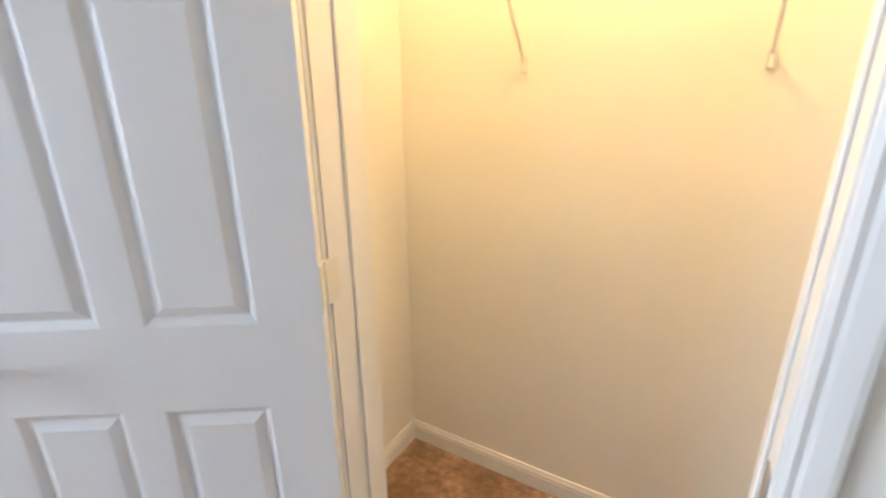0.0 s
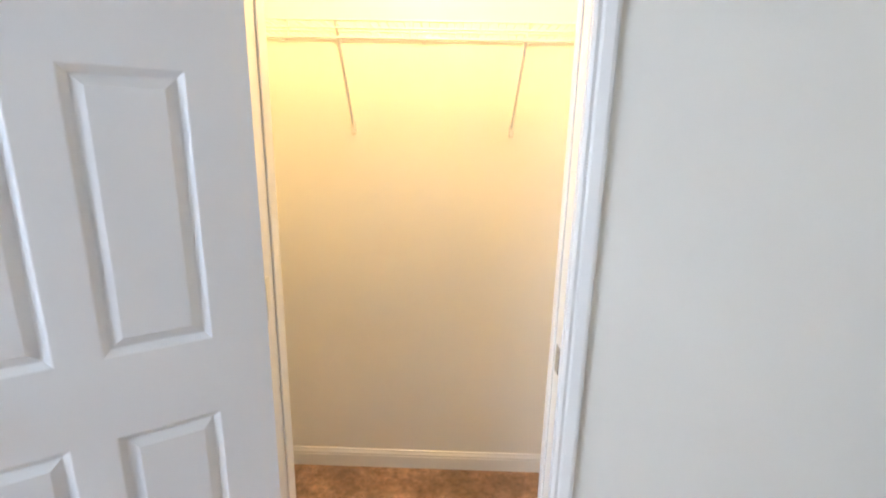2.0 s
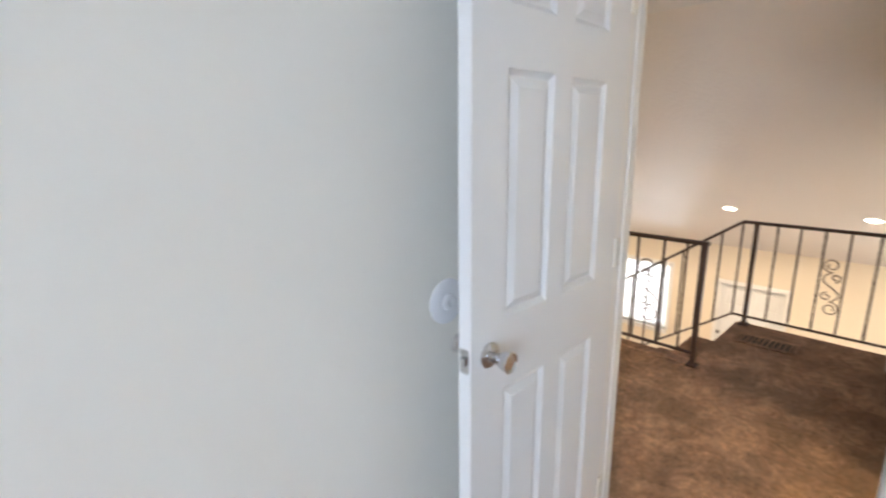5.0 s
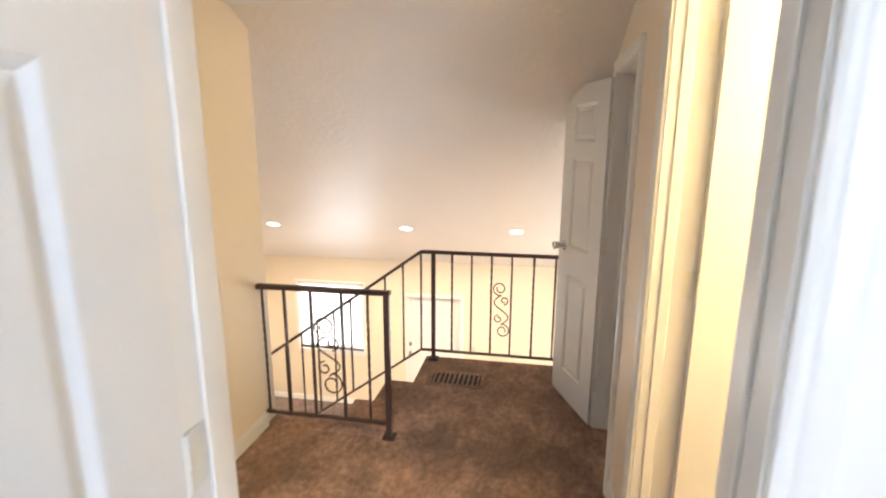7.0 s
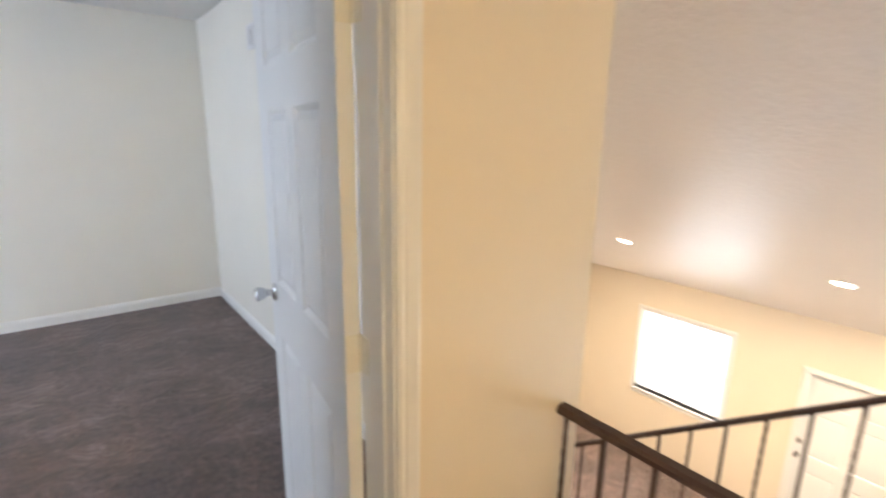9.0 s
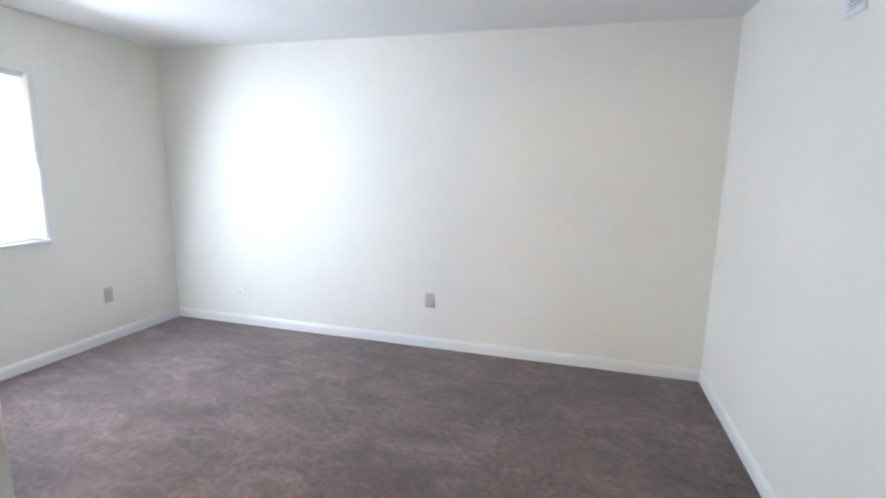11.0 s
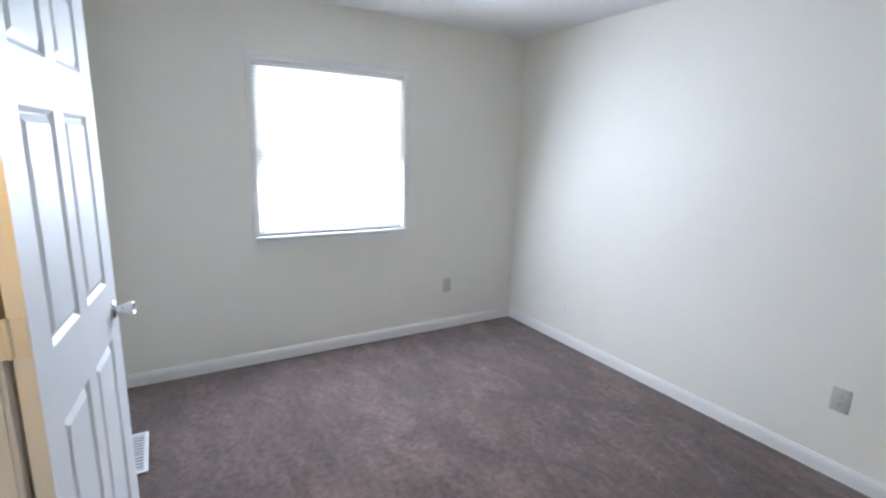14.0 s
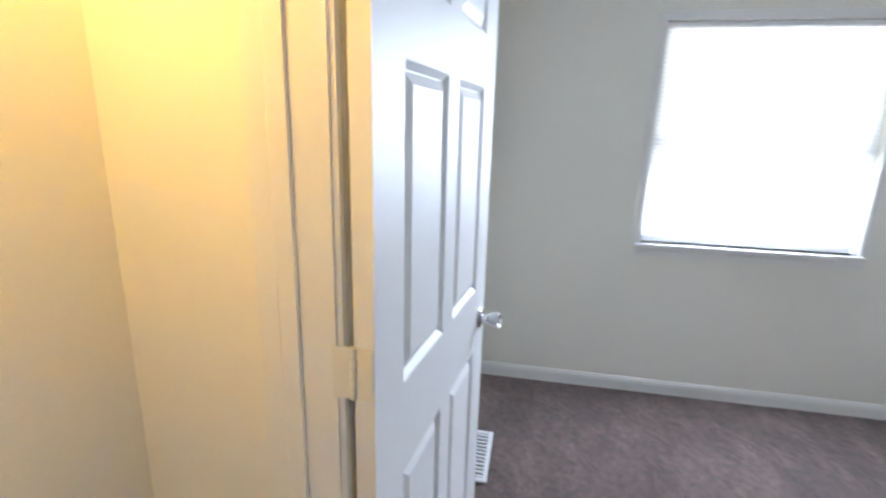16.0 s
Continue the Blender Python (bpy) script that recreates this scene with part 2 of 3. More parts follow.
slab("floor_hall", 1.53, 3.17, -0.66, 0.06, -0.2, 0.0, LANDCARPET, "worn brown carpet of the upstairs hall", "carpet")
slab("floor_bath", 1.53, 4.14, -3.4, -1.90, -0.2, -0.002, LANDCARPET, "brown floor of the room behind the hall", "floor")
slab("floor_living", 3.2, XE + 0.15, -4.6, 3.15, ZL - 0.15, ZL, CARPET, "grey-brown carpet on the lower living room floor", "carpet")
slab("ceiling_front_bedroom", -3.2, 1.53, -4.3, 0.06, RC, RC + 0.1, CEIL, "white textured bedroom ceiling", "ceiling")
slab("ceiling_bedroom", -1.6, 3.3, 0.06, 4.12, RC, RC + 0.1, CEIL, "white textured bedroom ceiling", "ceiling")
slab("ceiling_hall", 1.59, 3.05, -3.4, 0.0, HC, HC + 0.1, CEIL, "white textured hall ceiling", "ceiling")
bm = bmesh.new()
s0, s1 = (3.05, HC), (XE + 0.15, -0.20)
SLOPE = (s0[1] - s1[1]) / (s1[0] - s0[0])
sm = (3.192, HC - SLOPE * 0.142)
for p, q, ya, yb in ((sm, s1, -4.6, 3.15), (s0, sm, -4.6, 0.0)):
    vs = [bm.verts.new((x, y, z + d)) for d in (0, 0.12) for x, z in (p, q) for y in (ya, yb)]
    for f in ((0, 1, 3, 2), (4, 6, 7, 5), (0, 4, 5, 1), (2, 3, 7, 6), (0, 2, 6, 4), (1, 5, 7, 3)):
        bm.faces.new([vs[k] for k in f])
structure("ceiling_vault", bm, VAULT, "sloping textured ceiling over the stairwell", "ceiling")

# ---- walls ----
YA = -0.72                       # closet wall of the front bedroom
CA = (-0.945, -0.235)            # its closet opening
DA = (-1.605, -0.925)            # entry opening
DB = (1.80, 2.545)               # bedroom entry opening
DC = (0.682, 1.25)              # bedroom closet opening
YC = 0.93
DBATH = (1.80, 2.50)
DLIN = (2.93, 3.40)
HEAD = 2.0
J = 0.02                         # jamb lining
WX = -1.43                       # window wall
WB = (1.815, 2.88, 0.905, 2.04)   # bedroom window opening
wall("wall_closet_front_bedroom", 'y', YA, YA + 0.12, -3.2, AX0, 0, RC, WALL, "cream painted drywall around the closet opening", [(CA[0] - J, CA[1] + J, 0, HEAD + J)])
wall("wall_entry_front_bedroom", 'x', AX0, AX1, -4.3, 0.03, 0, RC, WALL, "cream painted drywall beside the bedroom entry", [(DA[0] - J, DA[1] + J, 0, HEAD + J)])
wall("wall_south_front_bedroom", 'y', -4.3, -4.15, -3.2, AX0, 0, RC, WALL, "plain cream painted outer wall")
wall("wall_west_front_bedroom", 'x', -3.2, -3.08, -4.15, YA, 0, RC, WALL, "cream painted drywall around a window", [(-3.65, -2.05, 0.85, 2.0)])
wall("wall_closet_back", 'y', 0.03, 0.15, -1.45, 1.59, 0, RC, WALL, "cream painted back wall of the closets")
wall("wall_closet_west", 'x', -1.42, -1.30, YA + 0.12, 0.03, 0, RC, WALL, "cream painted closet side wall")
wall("wall_closet_east", 'x', 0.15, 0.27, YA + 0.12, 0.03, 0, RC, WALL, "cream painted closet side wall")
wall("wall_hall_north", 'y', 0.0, 0.12, AX1, 3.19, 0, RC, HALLWALL, "warm cream painted hall wall beside the bedroom door", [(DB[0] - J, DB[1] + J, 0, HEAD + J)])
wall("wall_hall_south", 'y', YS - 0.12, YS, AX1, 4.14, 0, RC, HALLWALL, "warm cream painted hall wall with two doorways", [(DBATH[0] - J, DBATH[1] + J, 0, HEAD + J), (DLIN[0] - J, DLIN[1] + J, 0, 1.82 + J)])
wall("wall_window_bedroom", 'x', WX - 0.12, WX, YC - 0.12, 4.08, 0, RC, WALL, "cream painted wall around the window", [WB])
wall("wall_north_bedroom", 'y', 4.0, 4.12, WX, 3.19, 0, RC, WALL, "long cream painted bedroom wall")
wall("wall_east_bedroom", 'x', 3.13, 3.19, 0.12, 4.0, -0.2, RC, WALL, "cream painted bedroom wall behind the open door")
wall("wall_closet_bedroom", 'y', YC - 0.12, YC, WX, 1.285, 0, RC, WALL, "cream painted wall around the closet opening", [(DC[0] - J, DC[1] + J, 0, HEAD + J)])
wall("wall_entry_nook", 'x', 1.225, 1.285, 0.15, YC - 0.12, 0, RC, WALL, "cream painted wall beside the bedroom entry")
wall("wall_closet_side", 'x', 0.52, 0.62, 0.40, YC - 0.12, 0, RC, WALL, "cream painted closet side wall")
wall("wall_closet_rear", 'y', 0.40, 0.50, 0.62, 1.225, 0, RC, WALL, "cream painted closet rear wall")
wall("wall_bath_south", 'y', -3.4, -3.28, 1.59, 4.14, 0, RC, HALLWALL, "warm cream bathroom wall")
wall("wall_bath_east", 'x', 2.78, 2.88, -3.28, YS - 0.12, 0, RC, HALLWALL, "warm cream bathroom wall")
wall("wall_linen_back", 'y', -2.45, -2.35, 2.88, 4.02, 0, RC, HALLWALL, "back wall of the linen closet")
wall("wall_linen_east", 'x', 4.02, 4.14, -2.35, YS - 0.12, ZL, RC, HALLWALL, "side wall of the linen closet")
wall("wall_living_far", 'x', XE, XE + 0.15, -4.6, 3.15, ZL, 0.3, HALLWALL, "warm cream far wall of the living room",
     [(1.10, 2.16, -1.61, -0.54), (-0.46, 0.44, ZL, -0.62), (-2.70, -1.87, -1.80, -0.70)])
wall("wall_living_north", 'y', 3.0, 3.15, 3.19, XE, ZL, 2.3, HALLWALL, "warm cream end wall of the living room")
# unseen end wall; its window hole is added for the fill lamp
wall("wall_living_south", 'y', -4.6, -4.45, 4.0, XE, ZL, 2.3, HALLWALL, "warm cream end wall with an added window", [(5.0, 6.8, -1.70, -0.60)])
wall("wall_stair_west", 'x', 3.05, 3.19, -0.66, 3.0, ZL, -0.2, HALLWALL, "warm cream wall beside the stairs")
wall("wall_under_landing", 'x', 4.02, 4.14, -4.45, -0.66, ZL, -0.2, HALLWALL, "warm cream wall below the landing edge")

# ---- doors and their frames ----
CASING = [(0.004, 0), (0.004, 0.010), (0.012, 0.014), (0.020, 0.012), (0.026, 0.015), (0.048, 0.018), (0.056, 0.016), (0.060, 0.010), (0.060, 0)]


def door_frame(axis, f0, f1, a0, a1, head, label, sides=(True, True), stop=0.5, half=False):
    """Jamb lining, stop and casings of a doorway through a wall between f0 and f1."""
    def P(a, f, z):
        return (f, a, z) if axis == 'x' else (a, f, z)

    def bx(bm, a, b, c, d, z0, z1):
        box(bm, *((c, d, a, b) if axis == 'x' else (a, b, c, d)), z0, z1)
    bm = bmesh.new()
    bx(bm, a0 - J, a0, f0, f1, 0, head + J)
    bx(bm, a1, a1 + J, f0, f1, 0, head + J)
    bx(bm, a0, a1, f0, f1, head, head + J)
    structure("door_jamb", bm, TRIM, label, "door frame")
    m = f0 + (f1 - f0) * stop
    bm = bmesh.new()
    bx(bm, a0, a0 + 0.006, m - 0.017, m + 0.017, 0, head - 0.011)
    bx(bm, a1 - 0.006, a1, m - 0.017, m + 0.017, 0, head - 0.011)
    bx(bm, a0, a1, m - 0.017, m + 0.017, head - 0.011, head)
    bevel(bm, 0.003, 1)
    structure("door_stop_moulding", bm, TRIM, "white painted door stop strip in the jamb", "trim")
    for f, sgn, on in ((f0, -1, sides[0]), (f1, 1, sides[1])):
        if not on:
            continue
        bm = bmesh.new()
        up = P(0, sgn, 0)
        path = [P(a0, f, 0), P(a0, f, head), P(a1, f, head), P(a1, f, 0)]
        if half:
            path = path[:3]
        side = Vector(up).cross(Vector((0, 0, 1))).dot(Vector(P(-1, 0, 0)))
        sweep(bm, path, CASING, 1 if side > 0 else -1, up)
        structure("trim", bm, TRIM, "white moulded door casing", "trim")


def door_slab(w, h, cols, rows, t=0.035, stile=0.115, mull=0.075):
    """A moulded door leaf from x = 0 to w, y = -t to 0."""
    bm = bmesh.new()
    p = (w - 2 * stile - (cols - 1) * mull) / cols
    xs = [0]
    for c in range(cols):
        xs += [stile + c * (p + mull), stile + c * (p + mull) + p]
    xs.append(w)
    zs = [0.012]
    for a, b in rows:
        zs += [a, b]
    zs.append(h)
    for y, d in ((0.0, -1), (-t, 1)):
        def V(x, z, depth):
            return bm.verts.new((x, y + d * depth, z))
        for i in range(len(xs) - 1):
            for j in range(len(zs) - 1):
                x0, x1, z0, z1 = xs[i], xs[i + 1], zs[j], zs[j + 1]
                if i % 2 and j % 2:
                    prev = None
                    for ins, dep in ((0, 0), (0.003, 0.001), (0.015, 0.0105), (0.018, 0.0105), (0.036, 0.0015), (0.038, 0.001)):
                        ring = [V(x0 + ins, z0 + ins, dep), V(x1 - ins, z0 + ins, dep), V(x1 - ins, z1 - ins, dep), V(x0 + ins, z1 - ins, dep)]
                        if prev:
                            for k in range(4):
                                bm.faces.new([prev[k], prev[(k + 1) % 4], ring[(k + 1) % 4], ring[k]])
                        prev = ring
                    bm.faces.new(prev)
                else:
                    bm.faces.new([V(x0, z0, 0), V(x1, z0, 0), V(x1, z1, 0), V(x0, z1, 0)])
    for a, b in (((0, 0.012), (0, h)), ((w, 0.012), (w, h)), ((0, 0.012), (w, 0.012)), ((0, h), (w, h))):
        bm.faces.new([bm.verts.new((a[0], 0, a[1])), bm.verts.new((b[0], 0, b[1])), bm.verts.new((b[0], -t, b[1])), bm.verts.new((a[0], -t, a[1]))])
    bmesh.ops.remove_doubles(bm, verts=bm.verts[:], dist=0.0004)
    return bm


KNOB = [(0, 0), (0.030, 0), (0.031, 0.004), (0.026, 0.009), (0.012, 0.012), (0.011, 0.022), (0.014, 0.030), (0.019, 0.038), (0.023, 0.052), (0.024, 0.062), (0.021, 0.064), (0.017, 0.060), (0, 0.060)]
SIX = [(0.20, 0.825), (1.0, 1.55), (1.67, 1.90)]


def door(name, label, m, w, jamb, h=1.985, cols=2, rows=SIX, knob_z=0.93, t=0.035, bolt=True, hinges=(0.22, 1.06, 1.78), pin=0):
    """A hinged door; jamb: the way of the hinge's fixed plate, in the leaf's own axes. pin: the face on which the hinge pin stands (0 or -t)."""
    d = thing(name, label, "door", m)
    part("leaf", door_slab(w, h, cols, rows, t), DOORPAINT, d, "moulded panel leaf", False)
    for sgn, y in ((1, 0.0), (-1, -t)):
        bm = bmesh.new()
        lathe(bm, KNOB, 24, Matrix.Translation((w - 0.062, y, knob_z)) @ Euler((radians(-90 * sgn), 0, 0)).to_matrix().to_4x4())
        part("knob", bm, CHROME, d, "brushed nickel round knob")
    if bolt:
        bm = bmesh.new()
        box(bm, w - 0.001, w + 0.002, -t / 2 - 0.012, -t / 2 + 0.012, knob_z - 0.028, knob_z + 0.028)
        box(bm, w + 0.002, w + 0.010, -t / 2 - 0.006, -t / 2 + 0.006, knob_z - 0.009, knob_z + 0.009)
        part("latch", bm, CHROME, d, "nickel latch plate", False)
    j = Vector((*jamb, 0)).normalized()
    n = Vector((-j.y, j.x, 0))
    for z in hinges:
        bm = bmesh.new()
        for k in range(5):
            rod(bm, (-0.003, pin, z - 0.044 + k * 0.0178), (-0.003, pin, z - 0.044 + k * 0.0178 + 0.0168), 0.0055, 10)
        box(bm, -0.0025, 0.0, -t + 0.003, -0.002, z - 0.044, z + 0.044)
        a = Vector((-0.003, pin, 0))
        c = [a + j * 0.003 + n * 0.0012, a + j * 0.034 + n * 0.0012, a + j * 0.034 - n * 0.0012, a + j * 0.003 - n * 0.0012]
        lo = [bm.verts.new((p.x, p.y, z - 0.044)) for p in c]
        hi = [bm.verts.new((p.x, p.y, z + 0.044)) for p in c]
        bm.faces.new(lo)
        bm.faces.new(hi)
        for k in range(4):
            bm.faces.new([lo[k], lo[(k + 1) % 4], hi[(k + 1) % 4], hi[k]])
        hg = part("hinge", bm, HINGEPAINT, d, "painted-over butt hinge")
        bm = bmesh.new()
        for dz, off in ((-0.03, 0.45), (0, 0.7), (0.03, 0.45)):
            lathe(bm, [(0, -0.0032), (0.0035, -0.0028), (0.0035, 0), (0, 0)], 8,
                  Matrix.Translation((0, -t + 0.006 + 0.018 * off, z + dz)) @ Euler((0, radians(90), 0)).to_matrix().to_4x4())
        part("screw", bm, HINGEPAINT, hg)
    return d


def local(v, deg):
    a = radians(-deg)
    return (v[0] * math.cos(a) - v[1] * math.sin(a), v[0] * math.sin(a) + v[1] * math.cos(a))


door_frame('y', YA, YA + 0.12, CA[0], CA[1], HEAD, "white painted closet door jamb", stop=0.62)
door("closet_door", "white six-panel closet door standing open into the bedroom", pose(-0.921, -0.770, 0, 0, 0, -146), 0.70, local((0, 1), -146), pin=-0.035)
door_frame('x', AX0, AX1, DA[0], DA[1], HEAD, "white painted bedroom door jamb", stop=0.62)
door("bedroom_door", "white six-panel bedroom door open beside the wall", pose(1.442, -0.927, 0, 0, 0, 181), 0.66, local((1, 0), 181))
door_frame('y', 0.0, 0.12, DB[0], DB[1], HEAD, "white painted bedroom door jamb", stop=0.38)
door("bedroom_door", "white six-panel bedroom door swung fully into the room", pose(2.509, 0.139, 0, 0, 0, 83), 0.75, local((0, -1), 83), pin=-0.035,
     rows=[(0.22, 0.865), (1.05, 1.60), (1.72, 1.92)], knob_z=1.005)
door_frame('y', YC - 0.12, YC, DC[0], DC[1], HEAD, "cream lit closet door jamb", stop=0.38, half=True)
door("closet_door", "white six-panel closet door folded back against the wall", pose(0.679, 0.957, 0, 0, 0, 173), 0.77, local((0, -1), 173), h=1.992,
     rows=[(0.22, 0.865), (1.05, 1.60), (1.72, 1.94)], knob_z=0.95, hinges=(0.24, 1.125, 1.80))
door_frame('y', YS - 0.12, YS, DBATH[0], DBATH[1], HEAD, "warm lit white bathroom door jamb", stop=0.62)
door("bathroom_door", "white six-panel bathroom door open into a warmly lit room", pose(2.500, YS - 0.13, 0, 0, 0, 268), 0.69, local((0, 1), 268), pin=0)
door_frame('y', YS - 0.12, YS, DLIN[0], DLIN[1], 1.82, "white painted linen closet jamb", stop=0.38)
door("linen_closet_door", "narrow white three-panel linen closet door standing open", pose(3.405, YS + 0.030, 0, 0, 0, 22), 0.46, local((0, -1), 22), h=1.805, cols=1, rows=[(0.18, 0.77), (0.93, 1.43), (1.51, 1.71)],
     hinges=(0.25, 1.0, 1.6))

# strike plate on the closet jamb
bm = bmesh.new()
box(bm, CA[1] - 0.003, CA[1], YA + 0.004, YA + 0.036, 0.872, 0.942)
bevel(bm, 0.001, 1)
st = part("strike_body", bm, CHROME, None)
st.name = "strike_plate"
tagged(st, "small nickel strike plate on the closet jamb", "strike plate")

# ---- baseboards ----
BASE = [(0, 0), (0, 0.012), (0.055, 0.012), (0.060, 0.010), (0.066, 0.011), (0.076, 0.006), (0.082, 0.005), (0.085, 0)]


def baseboard(p0, p1, n, z=0.0):
    """A moulded baseboard on a wall whose room side has the normal n."""
    bm = bmesh.new()
    d = Vector((p1[0] - p0[0], p1[1] - p0[1], 0)).normalized()
    up = Vector((*n, 0))
    out = 1 if up.cross(d).z > 0 else -1
    sweep(bm, [(*p0, z), (*p1, z)], BASE, out, up)
    structure("baseboard", bm, TRIM, "white painted moulded baseboard along the wall", "baseboard")


C = 0.062
baseboard((-3.08, YA), (CA[0] - C, YA), (0, -1))
baseboard((CA[1] + C, YA), (AX0, YA), (0, -1))
baseboard((AX0, YA), (AX0, DA[1] + C), (-1, 0))
baseboard((AX0, DA[0] - C), (AX0, -4.15), (-1, 0))
baseboard((-1.30, 0.03), (0.15, 0.03), (0, -1))
baseboard((-1.30, YA + 0.12), (-1.30, 0.018), (1, 0))
baseboard((0.15, YA + 0.12), (0.15, 0.018), (-1, 0))
baseboard((AX1, 0.0), (DB[0] - C, 0.0), (0, -1))
baseboard((DB[1] + C, 0.0), (3.10, 0.0), (0, -1))
baseboard((DBATH[1] + C, YS), (DLIN[0] - C, YS), (0, 1))
baseboard((DLIN[1] + C, YS), (4.08, YS), (0, 1))
baseboard((WX, 4.0), (3.13, 4.0), (0, -1))
baseboard((WX, YC), (WX, 3.987), (1, 0))
baseboard((3.13, 0.12), (3.13, 3.987), (-1, 0))
baseboard((WX + 0.013, YC), (DC[0] - C, YC), (0, 1))
baseboard((XE, 3.0), (XE, 0.51), (-1, 0), ZL)
baseboard((XE, -0.53), (XE, -4.45), (-1, 0), ZL)
baseboard((4.08, 3.0), (XE - 0.013, 3.0), (0, -1), ZL)
baseboard((0.62, 0.50), (1.225, 0.50), (0, 1))
baseboard((0.62, 0.513), (0.62, YC - 0.12), (1, 0))


# ---- windows ----
def window(name, axis, face, out, a0, a1, z0, z1, label, blind=True, slats=44, drop=0.03):
    """A vinyl sash window in a wall; face: the room side, out: +1 or -1 towards outdoors."""
    w = tagged(new(name), label, "window", kind="structure")

    def bx(bm, a, b, d0, d1, c, e):
        f = sorted((face + out * d0, face + out * d1))
        box(bm, *((f[0], f[1], a, b) if axis == 'x' else (a, b, f[0], f[1])), c, e)
    bm = bmesh.new()
    t = 0.045
    for a, b, c, e in ((a0, a0 + t, z0, z1), (a1 - t, a1, z0, z1), (a0 + t, a1 - t, z0, z0 + t), (a0 + t, a1 - t, z1 - t, z1)):
        bx(bm, a, b, 0.07, 0.12, c, e)
    mid = (z0 + z1) / 2 - 0.03
    bx(bm, a0 + t, a1 - t, 0.075, 0.105, mid - 0.022, mid + 0.022)
    bevel(bm, 0.003, 1)
    part("window_frame", bm, VINYL, w, "white vinyl sash frame", False)
    for c, e in ((z0 + t, mid - 0.022), (mid + 0.022, z1 - t)):
        bm = bmesh.new()
        bx(bm, a0 + t, a1 - t, 0.088, 0.092, c, e)
        g = part("pane", bm, GLASS, w, "", False)
        g.visible_shadow = False
    up = Vector((-out, 0, 0)) if axis == 'x' else Vector((0, -out, 0))
    P = (lambda a, z: (face, a, z)) if axis == 'x' else (lambda a, z: (a, face, z))
    bm = bmesh.new()
    prof = [(0.0, 0), (0.0, 0.006), (0.006, 0.009), (0.026, 0.010), (0.040, 0.007), (0.045, 0)]
    dirn = up.cross(Vector((0, 0, 1)))
    s = 1 if dirn.dot(Vector(P(-1, 0)) - Vector(P(0, 0))) > 0 else -1
    sweep(bm, [P(a0, z0), P(a0, z1), P(a1, z1), P(a1, z0)], prof, s, up)
    part("casing", bm, TRIM, w, "slim white window casing", False)
    bm = bmesh.new()
    bx(bm, a0 - 0.025, a1 + 0.025, -0.028, 0.07, z0 - 0.022, z0)
    bevel(bm, 0.005, 2)
    part("window_sill", bm, TRIM, w, "white painted sill", True)
    bm = bmesh.new()
    bx(bm, a0 - 0.02, a1 + 0.02, -0.012, 0.0, z0 - 0.072, z0 - 0.022)
    bx(bm, a0 - 0.02, a1 + 0.02, -0.018, 0.0, z0 - 0.045, z0 - 0.036)
    part("apron", bm, TRIM, w, "moulded apron under the sill", False)
    bm = bmesh.new()
    bx(bm, a0 - 1.2, a1 + 1.2, 0.8, 0.81, z0 - 1.0, z1 + 1.0)
    tagged(mesh_object("backdrop", bm, HAZE), "white overexposed daylight outside the window", "backdrop", kind="structure")
    if not blind:
        return
    b = thing("window_blind", "white horizontal mini blind lowered over the bright window", "window blind")
    bm = bmesh.new()
    bx(bm, a0 + 0.006, a1 - 0.006, 0.018, 0.045, z1 - 0.028, z1 - 0.002)
    bevel(bm, 0.002, 1)
    part("headrail", bm, VINYL, b, "white metal headrail", False)
    bm = bmesh.new()
    bx(bm, a0 + 0.008, a1 - 0.008, 0.022, 0.042, z0 + drop, z0 + drop + 0.014)
    bevel(bm, 0.004, 2)
    part("bottom_rail", bm, BLIND, b, "white bottom rail", True)
    me = None
    h0, h1 = z0 + drop + 0.02, z1 - 0.032
    for i in range(slats):
        z = h0 + (h1 - h0) * (i + 0.5) / slats
        if me is None:
            bm = bmesh.new()
            L = a1 - a0 - 0.02
            pts = [(-0.005, -0.0125), (-0.0035, -0.004), (0.001, 0.005), (0.006, 0.0125)]
            for (u0, v0), (u1, v1) in zip(pts, pts[1:]):
                q = []
                for u, v, a in ((u0, v0, -L / 2), (u1, v1, -L / 2), (u1, v1, L / 2), (u0, v0, L / 2)):
                    q.append(bm.verts.new((u * out, a, v) if axis == 'x' else (a, u * out, v)))
                bm.faces.new(q)
            me = bpy.data.meshes.new("slat")
            bm.to_mesh(me)
            bm.free()
            me.materials.append(BLIND)
        s = new("slat", me)
        f = face + out * 0.032
        s.location = (f, (a0 + a1) / 2, z) if axis == 'x' else ((a0 + a1) / 2, f, z)
        s.parent = b
    for a in (a0 + 0.15, a1 - 0.15):
        bm = bmesh.new()
        q = (face + out * 0.019, a) if axis == 'x' else (a, face + out * 0.019)
        rod(bm, (*q, z0 + drop), (*q, z1 - 0.02), 0.0012, 5)
        part("cord", bm, VINYL, b)


window("window_1", 'x', WX, -1, *WB, "white sash window with a lowered blind")
window("window_2", 'x', XE, 1, 1.10, 2.16, -1.61, -0.54, "bright living room window with a lowered blind", slats=34)
window("window_3", 'x', XE, 1, -2.70, -1.87, -1.80, -0.70, "bright narrow living room window", slats=34)
window("window_4", 'x', -3.08, -1, -3.65, -2.05, 0.85, 2.0, "bright sash window of the front bedroom", blind=False)
# added window around the living room fill lamp, always out of view
window("fill_window", 'y', -4.45, -1, 5.0, 6.8, -1.70, -0.60, "unseen end window added to light the living room", blind=False)

